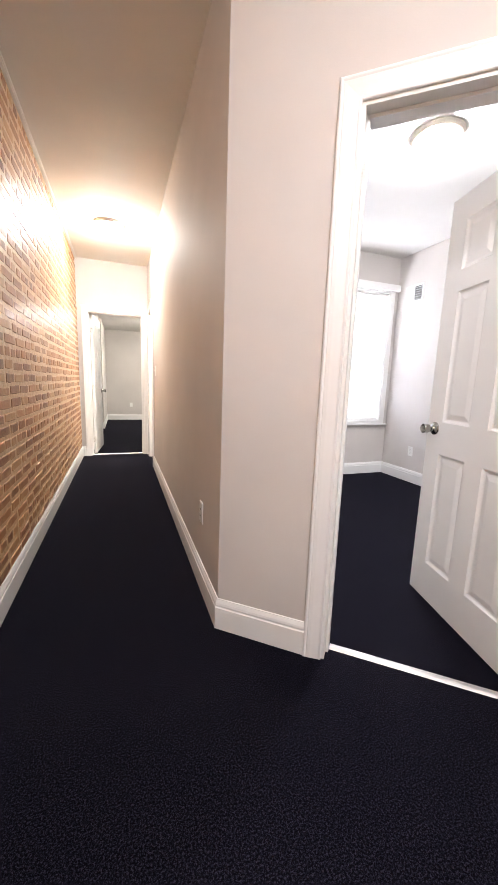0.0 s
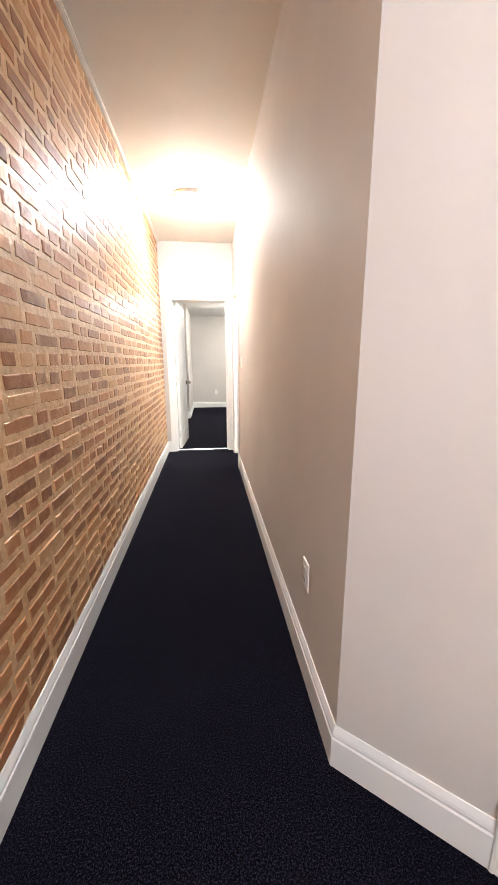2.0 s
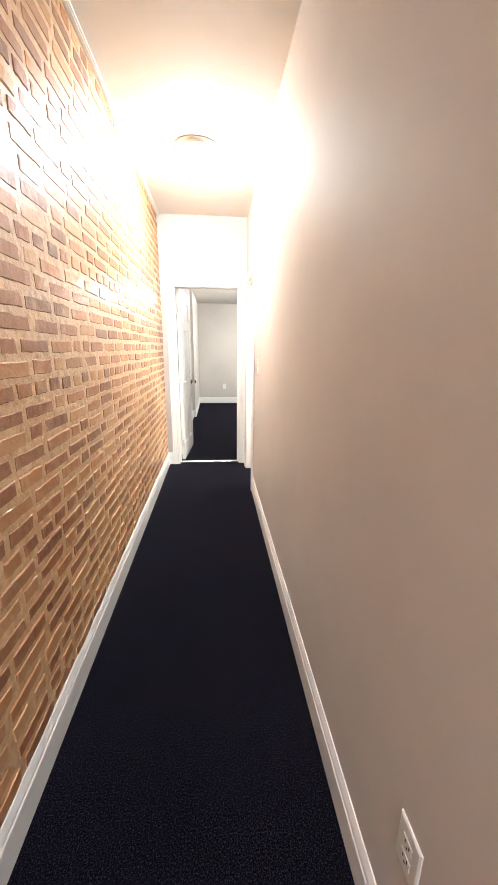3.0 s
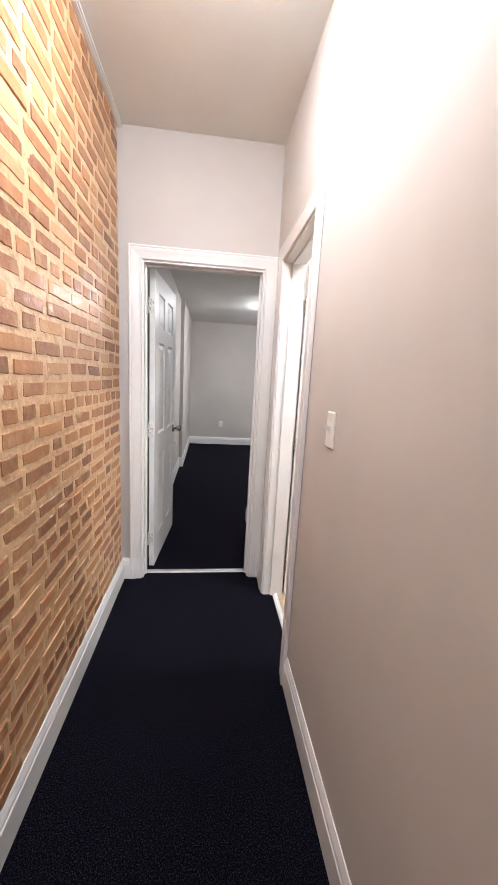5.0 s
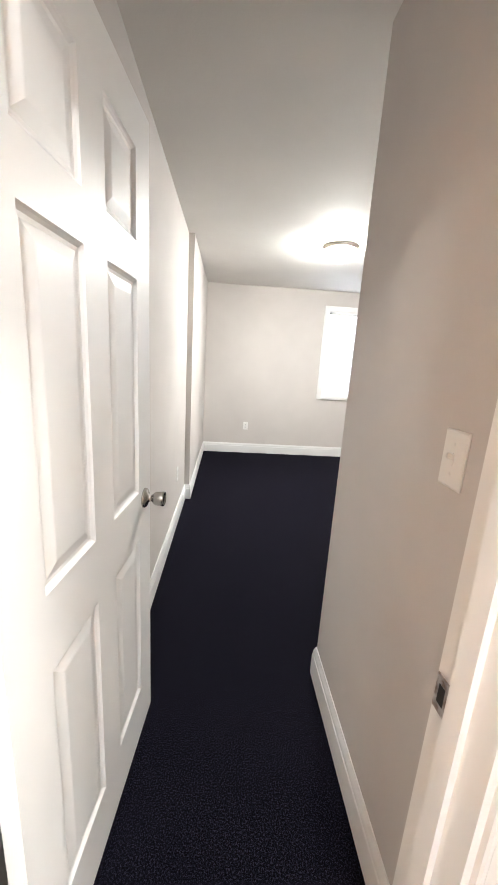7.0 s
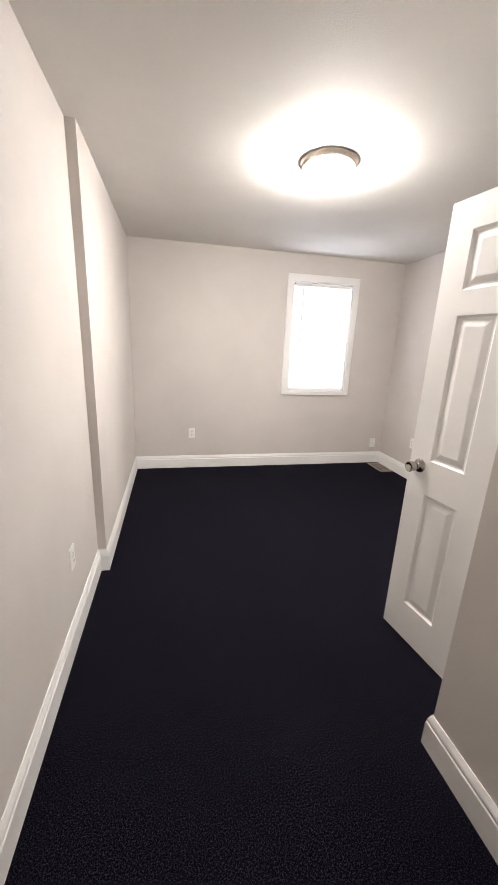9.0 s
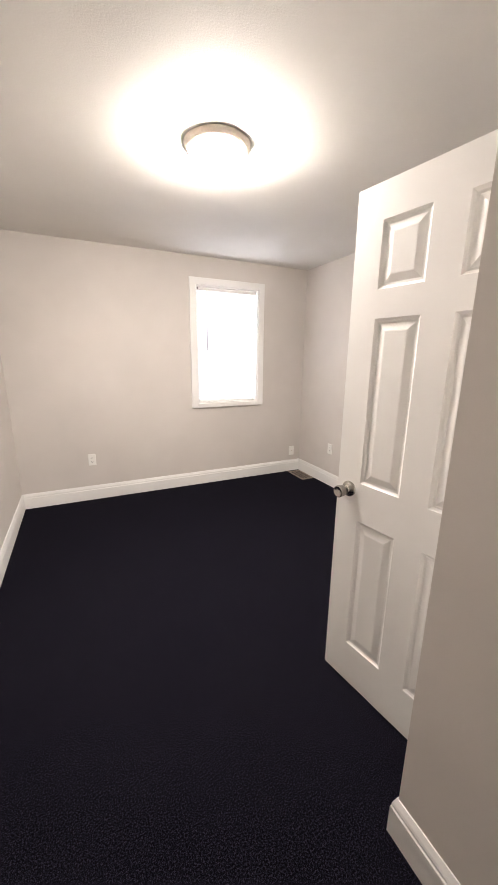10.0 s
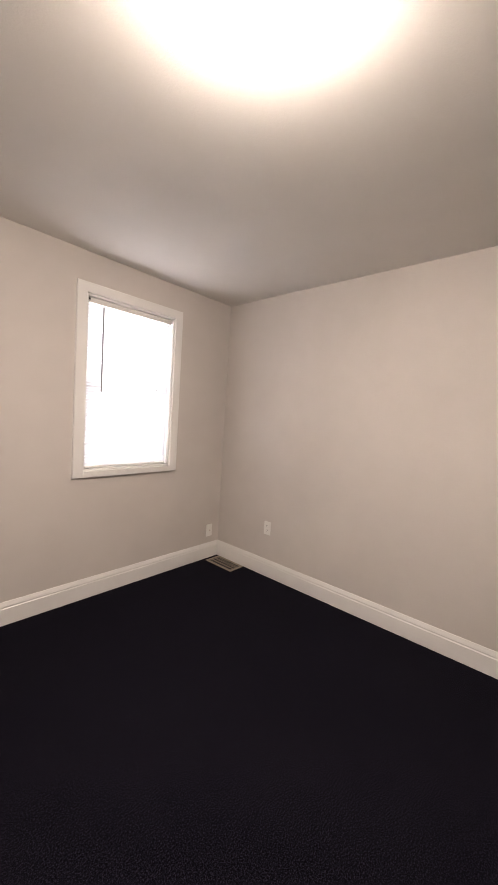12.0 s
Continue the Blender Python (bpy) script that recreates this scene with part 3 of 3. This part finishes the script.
def register(name, m, w, h, louvres, label, category, body):
    """A vent: x across, y out of the surface, z along; a rim, a dark backing and slanted louvres."""
    top = thing(name, m, label, category)
    r = 0.022
    bm = bmesh.new()
    for x0, x1, z0, z1 in ((-w / 2, w / 2, -h / 2, -h / 2 + r), (-w / 2, w / 2, h / 2 - r, h / 2), (-w / 2, -w / 2 + r, -h / 2 + r, h / 2 - r), (w / 2 - r, w / 2, -h / 2 + r, h / 2 - r)):
        box(bm, x0, x1, 0, 0.006, z0, z1)
    part("frame", bm, body, top, bevel=0.0012)
    part("backing", boxes((-w / 2 + r, w / 2 - r, 0.0002, 0.0012, -h / 2 + r, h / 2 - r)), DARK, top)
    louvres(top, w / 2 - r, h / 2 - r)
    return top


def wall_louvres(top, a, b):
    part("blank_panel", boxes((-a, 0.0, 0.001, 0.005, -b, b)), PLASTIC, top)
    me = mesh_of("louvre", boxes((0.006, a, -0.008, 0.008, -0.0016, 0.0016)), PLASTIC)
    n = 6
    for k in range(n):
        z = -b + (k + 0.5) * 2 * b / n
        part("louvre", me, PLASTIC, top, m=pose(0, 0.003, z, -48))


def floor_louvres(top, a, b):
    me = mesh_of("louvre", boxes((-a, a, -0.003, 0.003, -0.0012, 0.0012)), VENT)
    n = 10
    for k in range(n):
        z = -b + (k + 0.5) * 2 * b / n
        part("louvre", me, VENT, top, m=pose(0, 0.003, z, 35))
    for x in (-a / 3, a / 3):
        part("divider", boxes((x - 0.002, x + 0.002, 0.001, 0.0055, -b, b)), VENT, top)


register("wall_vent", frame_m((3.86, -2.04, 2.245), (0, -1), (-1, 0)), 0.27, 0.20, wall_louvres, "white louvred air vent high on the bedroom wall", "air vent", PLASTIC)
register("floor_vent", pose(3.165, 4.80, 0.001, 90, 0, 0), 0.17, 0.33, floor_louvres, "beige metal floor vent in the carpet corner", "floor vent", VENT)

# white bead along the top of the brick wall
tagged(part("trim_ceiling", boxes((-0.007, 0.022, -7.3, -0.001, HALL - 0.024, HALL + 0.002)), TRIM, bevel=0.006), "thin white bead between brick and ceiling", "trim", kind="structure")

# ---- bathroom shelves ----
for z in (0.60, 0.91, 1.21, 1.54):
    shelf = tagged(part("wall_shelf", boxes((1.062, 1.60, -0.16, -0.001, z - 0.018, z)), TRIM, bevel=0.002), "white shelf board behind the bathroom door", "shelf", "bathroom shelves")
    for x in (1.10, 1.54):
        part("bracket", boxes((x - 0.008, x + 0.008, -0.13, -0.001, z - 0.036, z - 0.018)), TRIM, shelf)

# ---- bathroom planks ----
for r in range(12):
    y0 = -1.66 + r * 0.145
    if y0 > 0.0:
        break
    x = W + 0.08 - random.uniform(0, 0.8)
    while x < 2.66:
        a, b = max(x, W + 0.082), min(x + 1.2, 2.68)
        if b - a > 0.02:
            part("plank", boxes((a + 0.0008, b - 0.0008, y0 + 0.0008, min(y0 + 0.145, 0.0) - 0.0008, -0.02, 0.0)), PLANK, bath_floor)
        x += 1.2

# ---- bricks ----
def brick_mesh(kind, length, height):
    rnd = random.Random(kind)
    bm = bmesh.new()
    nx, d = 5, 0.009
    e = 0.0065
    zs = (0, e, height - e, height)
    xs = [0, e * 1.3] + [length * k / nx for k in range(1, nx)] + [length - e * 1.3, length]
    grid = []
    for j, z in enumerate(zs):
        row = []
        for k, x in enumerate(xs):
            edge = j in (0, 3) or k in (0, len(xs) - 1)
            rim = j in (1, 2) and k in (1, len(xs) - 2)
            dep = -d if edge else rnd.uniform(-0.0022, -0.0008) if rim else rnd.uniform(-0.0012, 0.0004)
            wob = rnd.uniform(-0.0022, 0.0022)
            row.append(bm.verts.new((dep, x + rnd.uniform(-0.004, 0.004), z + wob)))
        grid.append(row)
    for j in range(3):
        for k in range(len(xs) - 1):
            bm.faces.new((grid[j][k], grid[j][k + 1], grid[j + 1][k + 1], grid[j + 1][k]))
    return mesh_of("brick", bm, BRICK)


COURSE, BH, BL, BHEAD = 0.0672, 0.0520, 0.193, 0.092
stretch = [brick_mesh(k, BL, BH + random.uniform(-0.004, 0.004)) for k in range(14)]
bats = [brick_mesh(80 + k, 0.143, BH + random.uniform(-0.005, 0.004)) for k in range(6)]
heads = [brick_mesh(50 + k, BHEAD, BH + random.uniform(-0.004, 0.004)) for k in range(6)]
rest_v, rest_f = [], []
rb = random.Random(7)
made = 0
for c in range(41):
    z = 0.008 + c * COURSE
    if z + BH > HALL - 0.012:
        break
    header_row = c % 7 == 4
    y = -7.28 + rb.uniform(0, 0.2)
    while y < -0.03:
        head = header_row or rb.random() < 0.16
        bat = not head and rb.random() < 0.16
        me = rb.choice(heads if head else bats if bat else stretch)
        step = (BHEAD if head else 0.143 if bat else BL) + rb.uniform(0.011, 0.019)
        if y + step - 0.015 > -0.022:
            room = -0.022 - y
            if room < 0.05:
                break
            me, sc = rb.choice(heads), room / BHEAD
        else:
            sc = 1.0
        m = Matrix.Translation((rb.uniform(-0.0020, 0.0006), y, z + rb.uniform(-0.0035, 0.0035))) @ pose(0, 0, 0, rb.uniform(-0.9, 0.9), 0, rb.uniform(-0.35, 0.35)) @ Matrix.Diagonal((1, sc, 1, 1))
        if -2.2 < y < -0.02 and 0.75 < z < 2.05 and made < 300:
            part("brick", me, BRICK, brick_wall, m=m)
            made += 1
        else:
            o = len(rest_v)
            rest_v += [tuple(m @ v.co) for v in me.vertices]
            rest_f += [tuple(o + i for i in p.vertices) for p in me.polygons]
        y += step
# uneven mortar skin between and partly over the bricks
ny, nz = 640, 240
mv, mf = [], []
for j in range(nz + 1):
    for i in range(ny + 1):
        y, z = -7.3 + i * (7.276 / ny), j * (2.705 / nz)
        dep = -0.0040 + 0.0013 * noise.noise((y * 13, z * 19, 0.3)) + 0.0007 * noise.noise((y * 42, z * 42, 4.1)) + 0.0011 * noise.noise((y * 2.3, z * 2.6, 9.0))
        mv.append((dep, y, z))
for j in range(nz):
    for i in range(ny):
        k = j * (ny + 1) + i
        mf.append((k, k + 1, k + ny + 2, k + ny + 1))
me = bpy.data.meshes.new("mortar")
me.from_pydata(mv, [], mf)
me.materials.append(MORTAR)
for p in me.polygons:
    p.use_smooth = True
tagged(part("mortar", me, MORTAR, brick_wall), kind="stuff")
me = bpy.data.meshes.new("bricks")
me.from_pydata(rest_v, [], rest_f)
me.materials.append(BRICKS)
tagged(part("bricks", me, BRICKS, brick_wall), kind="stuff")
